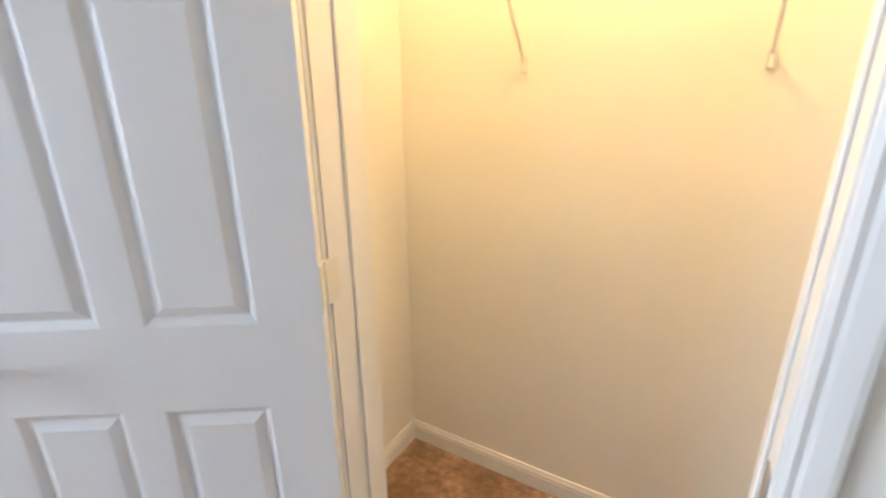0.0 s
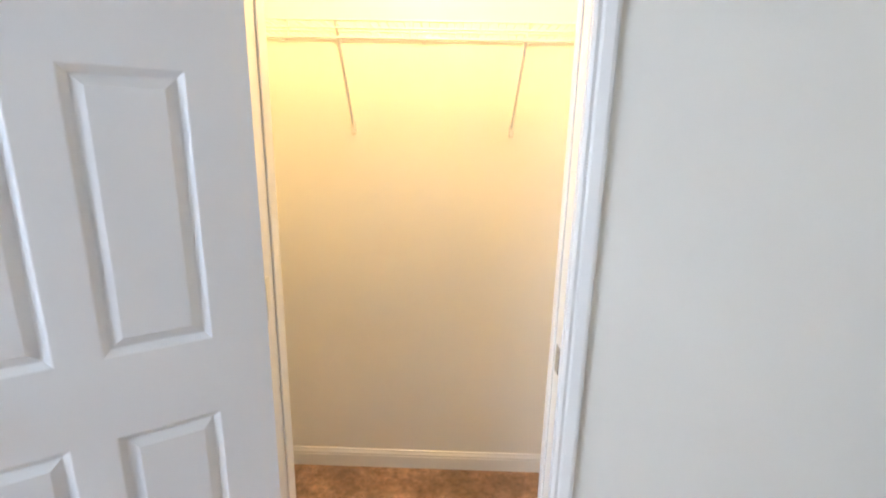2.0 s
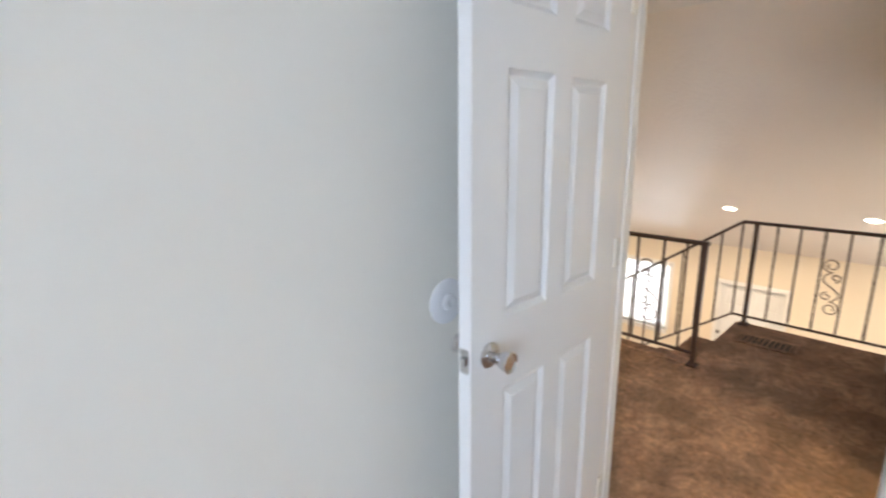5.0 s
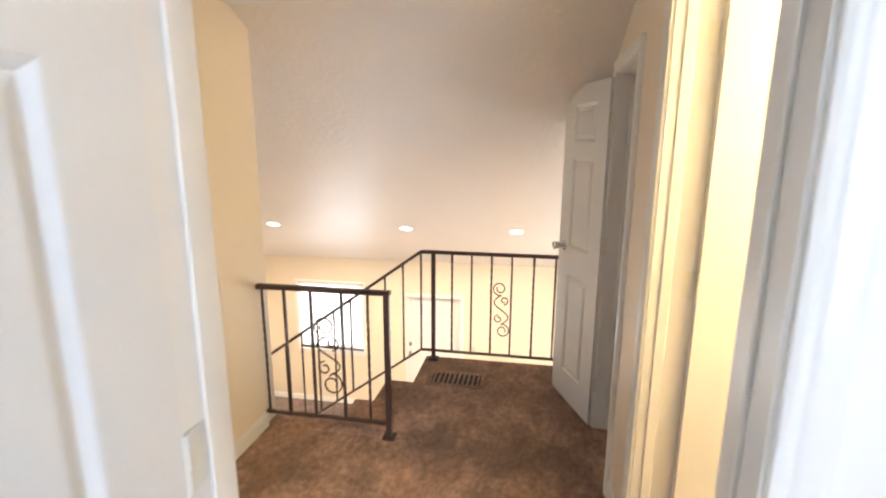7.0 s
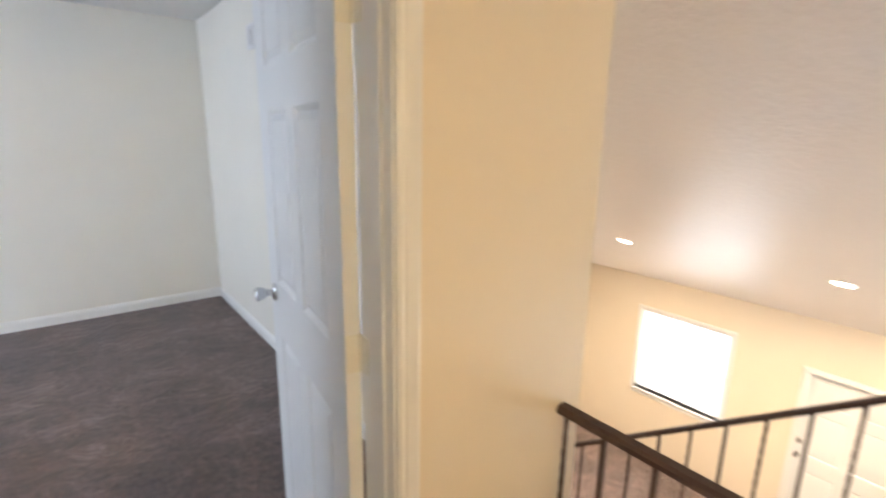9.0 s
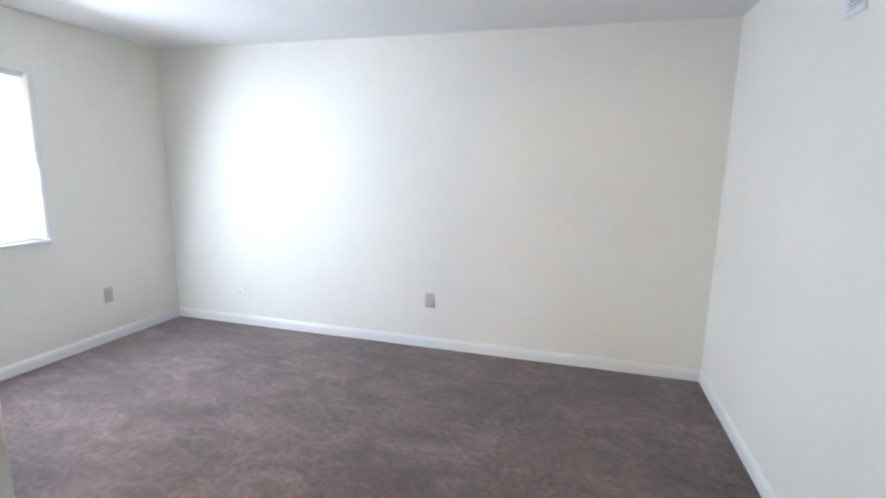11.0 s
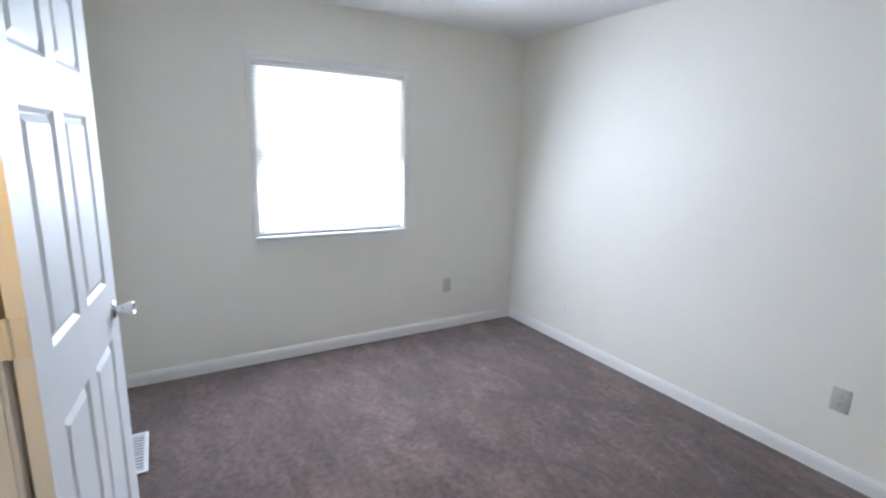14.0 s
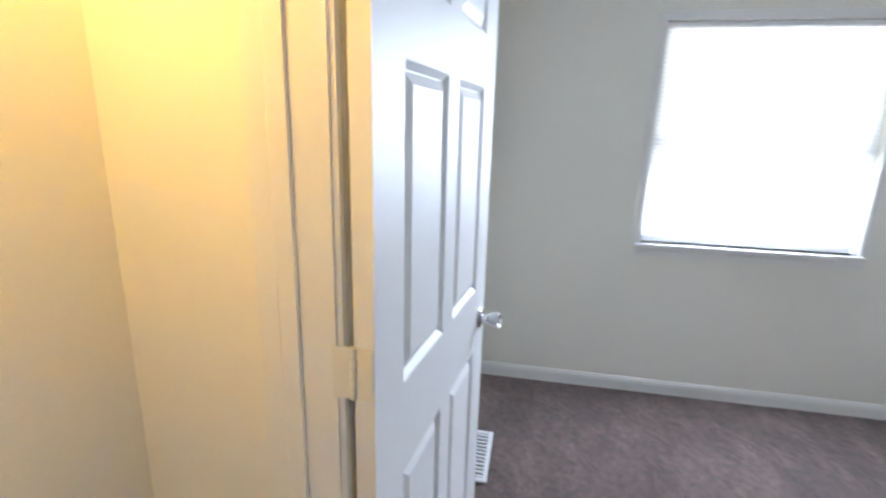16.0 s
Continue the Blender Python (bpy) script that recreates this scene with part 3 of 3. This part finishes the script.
# front door of the living room
bm = door_slab(0.90, 1.89, 2, [(0.2, 0.78), (0.94, 1.42), (1.52, 1.78)])
fd = thing("front_door", "closed cream six-panel front door of the living room", "door", pose(XE + 0.05, -0.46, ZL, 0, 0, 90))
part("leaf", bm, DOORPAINT, fd, "moulded panel leaf")
for z in (0.93, 1.08):
    bm = bmesh.new()
    lathe(bm, KNOB if z < 1 else [(0, 0), (0.03, 0), (0.028, 0.012), (0.02, 0.016), (0, 0.017)], 20, Matrix.Translation((0.83, 0, z)) @ Euler((radians(-90), 0, 0)).to_matrix().to_4x4())
    part("knob" if z < 1 else "deadbolt", bm, CHROME, fd, "brushed nickel hardware")
bm = bmesh.new()
sweep(bm, [(XE, -0.46, ZL), (XE, -0.46, -0.62), (XE, 0.44, -0.62), (XE, 0.44, ZL)], CASING, 1, (-1, 0, 0))
structure("trim", bm, TRIM, "white moulded door casing", "trim")


# ---- wall plates ----
def plate(name, label, category, m, w=0.070, h=0.115, sockets=2, jack=False):
    o = thing(name, label, category, m)
    bm = bmesh.new()
    box(bm, -w / 2, w / 2, -0.006, 0, -h / 2, h / 2)
    bevel(bm, 0.0025, 2)
    mat = TRIM if jack else PLATE
    part("cover", bm, mat, o)
    for k in range(sockets):
        z = (k - (sockets - 1) / 2) * 0.039
        bm = bmesh.new()
        lathe(bm, [(0, 0), (0.0165, 0), (0.0165, 0.0015), (0.0155, 0.0022), (0, 0.0022)], 20, Matrix.Translation((0, -0.006, z)) @ Euler((radians(90), 0, 0)).to_matrix().to_4x4())
        s = part("socket", bm, mat, o)
        # holes drawn as dark bars, their shade put into the colour
        bm = bmesh.new()
        if jack:
            box(bm, -0.004, 0.004, -0.0092, -0.0080, z - 0.004, z + 0.004)
        else:
            box(bm, -0.0075, -0.0055, -0.0092, -0.0080, z - 0.002, z + 0.006)
            box(bm, 0.0055, 0.0075, -0.0092, -0.0080, z - 0.002, z + 0.006)
            box(bm, -0.002, 0.002, -0.0092, -0.0080, z - 0.009, z - 0.005)
        part("slot", bm, HOLE_SHADE, s, "", False)
    return o


plate("wall_outlet", "cream duplex outlet low on the long wall", "outlet", pose(1.102, 4.0, 0.40), 0.075, 0.12)
plate("wall_outlet", "cream duplex outlet below the window corner", "outlet", pose(WX, 3.305, 0.385, 0, 0, 90), 0.072, 0.118)
plate("phone_jack", "small cream jack plate low on the wall", "wall plate", pose(-0.716, 4.0, 0.306), 0.045, 0.06, 1, True)
plate("wall_outlet", "cream duplex outlet beside the closet wall", "outlet", pose(0.702, YA, 0.415), 0.075, 0.12)
sw = plate("light_switch", "white switch plate beside the front door", "light switch", pose(XE, -0.60, -1.45, 0, 0, -90), 0.075, 0.12, 0)
bm = bmesh.new()
box(bm, -0.005, 0.005, -0.015, -0.006, -0.010, 0.008)
part("toggle", bm, PLATE, sw, "", False)


# ---- grilles ----
def grille(name, label, m, w, h, n, vertical=False, mat=None, group=""):
    o = thing(name, label, "vent", m)
    mat = mat or VINYL
    b = 0.022
    bm = bmesh.new()
    for a, c, d, e in ((-w / 2, w / 2, -h / 2, -h / 2 + b), (-w / 2, w / 2, h / 2 - b, h / 2), (-w / 2, -w / 2 + b, -h / 2 + b, h / 2 - b), (w / 2 - b, w / 2, -h / 2 + b, h / 2 - b)):
        box(bm, a, c, -0.010, 0, d, e)
    bevel(bm, 0.003, 1)
    part("frame", bm, mat, o, "", False)
    # flat dark plate in place of the duct's shaded depth
    bm = bmesh.new()
    box(bm, -w / 2 + b, w / 2 - b, -0.0015, 0, -h / 2 + b, h / 2 - b)
    part("backing", bm, HOLE_SHADE, o, "dark plate for the shade in the duct", False)
    span = (w if vertical else h) - 2 * b
    for i in range(n):
        c = -span / 2 + span * (i + 0.5) / n
        bm = bmesh.new()
        k = span / n * (0.2 if vertical else 0.3)
        if vertical:
            box(bm, c - k, c + k, -0.008, -0.002, -h / 2 + b, h / 2 - b)
        else:
            box(bm, -w / 2 + b, w / 2 - b, -0.008, -0.002, c - k, c + k)
        part("slat", bm, mat, o, "", False)
    return o


grille("return_air_grille", "white louvred return air grille high on the wall", pose(0.405, YA, 1.985), 0.45, 0.26, 14)
grille("wall_vent", "small white vent high on the bedroom wall", pose(3.13, 2.58, 2.12, 0, 0, -90), 0.14, 0.15, 7)
grille("floor_register", "white metal floor register beside the open closet door", pose(-0.63, 1.035, 0.010, -90, 0, 0), 0.36, 0.135, 12, True)
grille("floor_register", "brown floor register sunk in the landing carpet", pose(3.80, -0.93, 0.006, -90, 0, 90), 0.36, 0.20, 10, True, LANDCARPET)

# ---- door bumper ----
o = thing("door_bumper", "round white door bumper plate on the wall", "door bumper", pose(0.925, YA, 0.985, 90))
bm = bmesh.new()
lathe(bm, [(0, 0), (0.062, 0), (0.062, 0.003), (0.055, 0.007), (0.030, 0.008), (0.024, 0.008)], 28)
part("plate", bm, VINYL, o)
bm = bmesh.new()
lathe(bm, [(0.024, 0.007), (0.022, 0.014), (0.014, 0.018), (0.006, 0.016), (0, 0.012)], 24)
part("cup", bm, VINYL, o)

# ---- wire shelf in the front bedroom closet ----
sh = thing("wire_shelf", "white coated wire closet shelf with two angled braces", "shelf")
SX0, SX1, SYF, SYB, SZ = -1.298, 0.148, -0.275, 0.022, 1.752
for y, z in ((SYF, SZ), (SYF - 0.004, SZ - 0.022), (SYF - 0.004, SZ - 0.048), (SYB, SZ), (SYF + 0.15, SZ - 0.004)):
    bm = bmesh.new()
    rod(bm, (SX0, y, z), (SX1, y, z), 0.0036, 6)
    part("rail", bm, WIRE, sh, "long shelf wire")
bm = bmesh.new()
for i in range(56):
    x = SX0 + 0.013 + (SX1 - SX0 - 0.026) * i / 55
    rod(bm, (x, SYB, SZ + 0.003), (x, SYF, SZ + 0.003), 0.0014, 4)
tagged(part("deck_wires", bm, WIRE, sh, "fine cross wires"), kind="stuff")
for x in (-1.0, -0.64, -0.3, 0.0):
    bm = bmesh.new()
    rod(bm, (x, SYF - 0.002, SZ + 0.002), (x, SYF - 0.004, SZ - 0.050), 0.0035, 6)
    part("lip_tie", bm, WIRE, sh)
for x, xt in ((-0.876, -0.861), (-0.299, -0.296)):
    bm = bmesh.new()
    rod(bm, (xt, SYF, SZ - 0.002), (x, 0.020, 1.455), 0.005, 8)
    bc = part("brace", bm, WIRE, sh, "angled steel brace")
    bm = bmesh.new()
    box(bm, x - 0.008, x + 0.008, 0.016, 0.030, 1.425, 1.470)
    bevel(bm, 0.003, 1)
    part("foot", bm, WIRE, bc)
for x in (-1.12, -0.92, -0.62, -0.25, 0.02):
    bm = bmesh.new()
    box(bm, x - 0.007, x + 0.007, 0.012, 0.030, SZ - 0.012, SZ + 0.010)
    bevel(bm, 0.003, 1)
    part("wall_clip", bm, WIRE, sh)
bm = bmesh.new()
lathe(bm, [(0, 0), (0.006, 0), (0.005, 0.003), (0, 0.004)], 8, pose(-0.80, 0.030, 1.20, 90))
nl = mesh_object("nail", bm, WIRE)
tagged(nl, "painted-over nail head in the closet wall", "nail")


# ---- lamps ----
def bare_bulb(m):
    o = thing("ceiling_lamp", "bare warm bulb in a white ceiling lampholder", "ceiling lamp", m)
    bm = bmesh.new()
    lathe(bm, [(0, 0), (0.065, 0), (0.062, -0.02), (0.03, -0.035), (0.024, -0.07), (0, -0.07)], 24)
    part("lampholder", bm, VINYL, o)
    bm = bmesh.new()
    lathe(bm, [(0.013, -0.071), (0.016, -0.09), (0.03, -0.12), (0.033, -0.14), (0.026, -0.165), (0, -0.176)], 20)
    b = part("bulb", bm, BULB, o, "lit frosted bulb")
    b.visible_shadow = False


bare_bulb(pose(-0.60, -0.44, RC))
bare_bulb(pose(0.92, 0.66, RC))
bare_bulb(pose(2.0, -2.75, HC))
TILT = math.degrees(math.atan(SLOPE))
first = None
for y in (1.62, 0.0, -1.22):
    x = 6.10
    z = HC - SLOPE * (x - 3.05)
    m = pose(x, y, z - 0.002, 0, TILT, 0)
    if first:
        copy_thing(first, m)
    else:
        first = thing("recessed_light", "small lit recessed downlight in the sloping ceiling", "recessed light", m, "downlights over the living room")
        bm = bmesh.new()
        lathe(bm, [(0.062, 0.0), (0.085, 0.0), (0.085, -0.004), (0.070, -0.007), (0.062, -0.003)], 28)
        part("ring", bm, VINYL, first, "white trim ring")
        bm = bmesh.new()
        lathe(bm, [(0, -0.0035), (0.0625, -0.0035), (0.0625, -0.001), (0, -0.001)], 24)
        part("lens", bm, DOWNLIGHT, first, "glowing lens")
    d = bpy.data.lights.new("downlight", 'SPOT')
    d.energy, d.color, d.spot_size, d.spot_blend, d.shadow_soft_size = 170, (1.0, 0.78, 0.55), radians(150), 0.9, 0.06
    ob = new("downlight", d)
    ob.matrix_world = pose(x - 0.01, y, z - 0.03)

# ---- stairs ----
YT, RISE, RUN, NST = -0.645, 0.18, 0.25, 14
st = thing("staircase", "carpeted straight stairs descending from the landing", "stairs")
for k in range(1, NST):
    bm = bmesh.new()
    z = -k * RISE
    y0 = YT + (k - 1) * RUN
    box(bm, 3.192, 4.078, y0 + 0.004, y0 + RUN + 0.024, z - 0.05, z)
    bevel(bm, 0.014, 3)
    part("tread", bm, LANDCARPET, st, "", True)
    bm = bmesh.new()
    box(bm, 3.192, 4.078, y0 + 0.002, y0 + RUN, ZL if k == NST - 1 else z - RISE - 0.02, z - 0.046)
    part("riser", bm, LANDCARPET, st, "", False)
bm = bmesh.new()
v0 = [(YT - 0.02, -0.35), (YT - 0.02, -0.20), (YT + 0.02, -0.20), (YT + 13 * RUN + 0.05, -13 * RISE - 0.17), (YT + 13 * RUN + 0.05, ZL), (YT + 12 * RUN, ZL)]
lo = [bm.verts.new((4.079, y, z)) for y, z in v0]
hi = [bm.verts.new((4.105, y, z)) for y, z in v0]
bm.faces.new(lo)
bm.faces.new(hi)
for k in range(len(v0)):
    bm.faces.new([lo[k], lo[(k + 1) % 6], hi[(k + 1) % 6], hi[k]])
part("stringer", bm, HALLWALL, st, "cream painted stringer board", False)
bm = bmesh.new()
box(bm, 3.10, 3.192, YT - 0.03, 0.0, -0.2, 0.012)
bevel(bm, 0.006, 2)
structure("stair_curb", bm, LANDCARPET, "carpeted floor edge under the railing", "floor edge")


# ---- iron railings ----
def scroll(bm, x, y, z0, z1, w):
    """An S of two spirals with smaller curls, in the plane of the railing."""
    zc, h = (z0 + z1) / 2, (z1 - z0)
    for s in (1, -1):
        for r, cz, cy, sign, turns in ((w * 0.42, 0.34, 0.10, 1, 1.35), (w * 0.26, 0.15, -0.16, -1, 1.1)):
            c = Vector((x, y + s * cy * w, zc + s * cz * h))
            pts = []
            for i in range(27):
                f = i / 26
                a = -math.pi / 2 + sign * f * turns * 2 * math.pi
                rr = r * (1 - 0.62 * f)
                pts.append((c.x, c.y + s * rr * math.cos(a), c.z + s * rr * math.sin(a)))
            tube(bm, pts, 0.0045)
    tube(bm, [(x, y + 0.42 * w * math.sin(f * math.pi), zc + 0.24 * h * f) for f in [i / 10 - 1 for i in range(21)]], 0.0045)


def rail_bar(bm, a, b, w, h):
    a, b = Vector(a), Vector(b)
    d = (b - a).normalized()
    s = Vector((0, 0, 1)).cross(d).normalized() * w / 2
    u = d.cross(s).normalized() * h / 2
    prof = [s * 0.6 + u, s + u * 0.3, s - u, -s - u, -s + u * 0.3, -s * 0.6 + u]
    r0 = [bm.verts.new(a + p) for p in prof]
    r1 = [bm.verts.new(b + p) for p in prof]
    for k in range(6):
        bm.faces.new([r0[k], r0[(k + 1) % 6], r1[(k + 1) % 6], r1[k]])
    bm.faces.new(r0)
    bm.faces.new(r1)


def post(parent, x, y, z0, z1):
    bm = bmesh.new()
    box(bm, x - 0.014, x + 0.014, y - 0.014, y + 0.014, z0, z1)
    bevel(bm, 0.002, 1)
    p = part("post", bm, IRON, parent, "square iron post", False)
    bm = bmesh.new()
    box(bm, x - 0.032, x + 0.032, y - 0.032, y + 0.032, z0 - 0.004, z0 + 0.012)
    bevel(bm, 0.003, 1)
    part("base_plate", bm, IRON, p, "", False)


RT = 0.785
r1 = thing("iron_railing", "dark bronze wrought iron railing between wall and stair head", "railing")
X1 = 3.108
bm = bmesh.new()
rail_bar(bm, (X1, 0.0, RT), (X1, -0.705, RT), 0.044, 0.022)
part("handrail", bm, IRON, r1, "flat moulded handrail")
bm = bmesh.new()
rail_bar(bm, (X1, -0.002, 0.085), (X1, -0.683, 0.085), 0.026, 0.014)
part("bottom_bar", bm, IRON, r1)
post(r1, X1, -0.685, 0.004, RT - 0.008)
for k, f in enumerate((0.03, 0.21, 0.42, 0.66, 0.86)):
    bm = bmesh.new()
    y = -0.683 * f
    if k in (0, 4):
        twisted(bm, X1, y, 0.09, RT - 0.01, 0.006)
    else:
        r = 0.0065
        box(bm, X1 - r, X1 + r, y - r, y + r, 0.09, RT - 0.01)
    part("baluster", bm, IRON, r1, "twisted iron baluster" if k in (0, 4) else "", False)
bm = bmesh.new()
scroll(bm, X1, -0.683 * 0.54, 0.20, 0.66, 0.145)
part("scroll", bm, IRON, r1, "curled iron scroll ornament")

r2 = thing("iron_railing", "dark bronze wrought iron railing along landing and stairs", "railing")
X2 = 4.09
YC2 = -0.632
bm = bmesh.new()
rail_bar(bm, (X2, -1.735, RT), (X2, YC2, RT), 0.04, 0.020)
part("handrail", bm, IRON, r2, "flat moulded handrail")
bm = bmesh.new()
rail_bar(bm, (X2, -1.735, 0.07), (X2, YC2, 0.07), 0.024, 0.013)
part("bottom_bar", bm, IRON, r2)
SL = RISE / RUN
L2 = 13 * RUN
bm = bmesh.new()
rail_bar(bm, (X2, YC2, RT), (X2, YC2 + L2, RT - SL * L2), 0.04, 0.020)
part("stair_handrail", bm, IRON, r2, "sloping handrail of the stairs")
bm = bmesh.new()
rail_bar(bm, (X2, YC2, 0.07), (X2, YC2 + L2, 0.07 - SL * L2), 0.024, 0.013)
part("stair_bottom_bar", bm, IRON, r2)
post(r2, X2, -0.72, 0.004, RT - 0.008)
post(r2, X2 + 0.03, YC2 + L2, ZL + 0.004, RT - SL * L2)
ys = [YC2, -0.85, -0.985, -1.12, -1.255, -1.40, -1.54, -1.68]
for k, y in enumerate(ys):
    bm = bmesh.new()
    if k in (1, 3, 5, 7):
        twisted(bm, X2, y, 0.075, RT - 0.01, 0.006)
    else:
        box(bm, X2 - 0.006, X2 + 0.006, y - 0.006, y + 0.006, 0.075, RT - 0.01)
    part("baluster", bm, IRON, r2, "twisted iron baluster" if k in (1, 3, 5, 7) else "", False)
bm = bmesh.new()
scroll(bm, X2, -1.19, 0.18, 0.62, 0.115)
part("scroll", bm, IRON, r2, "curled iron scroll ornament")
k = 0
y = YC2 + 0.13
while y < YC2 + L2 - 0.05:
    dz = -SL * (y - YC2)
    bm = bmesh.new()
    if k % 2:
        box(bm, X2 - 0.006, X2 + 0.006, y - 0.006, y + 0.006, 0.072 + dz, RT - 0.008 + dz)
    else:
        twisted(bm, X2, y, 0.072 + dz, RT - 0.008 + dz, 0.006)
    part("baluster", bm, IRON, r2, "" if k % 2 else "twisted iron baluster", False)
    y += 0.132
    k += 1
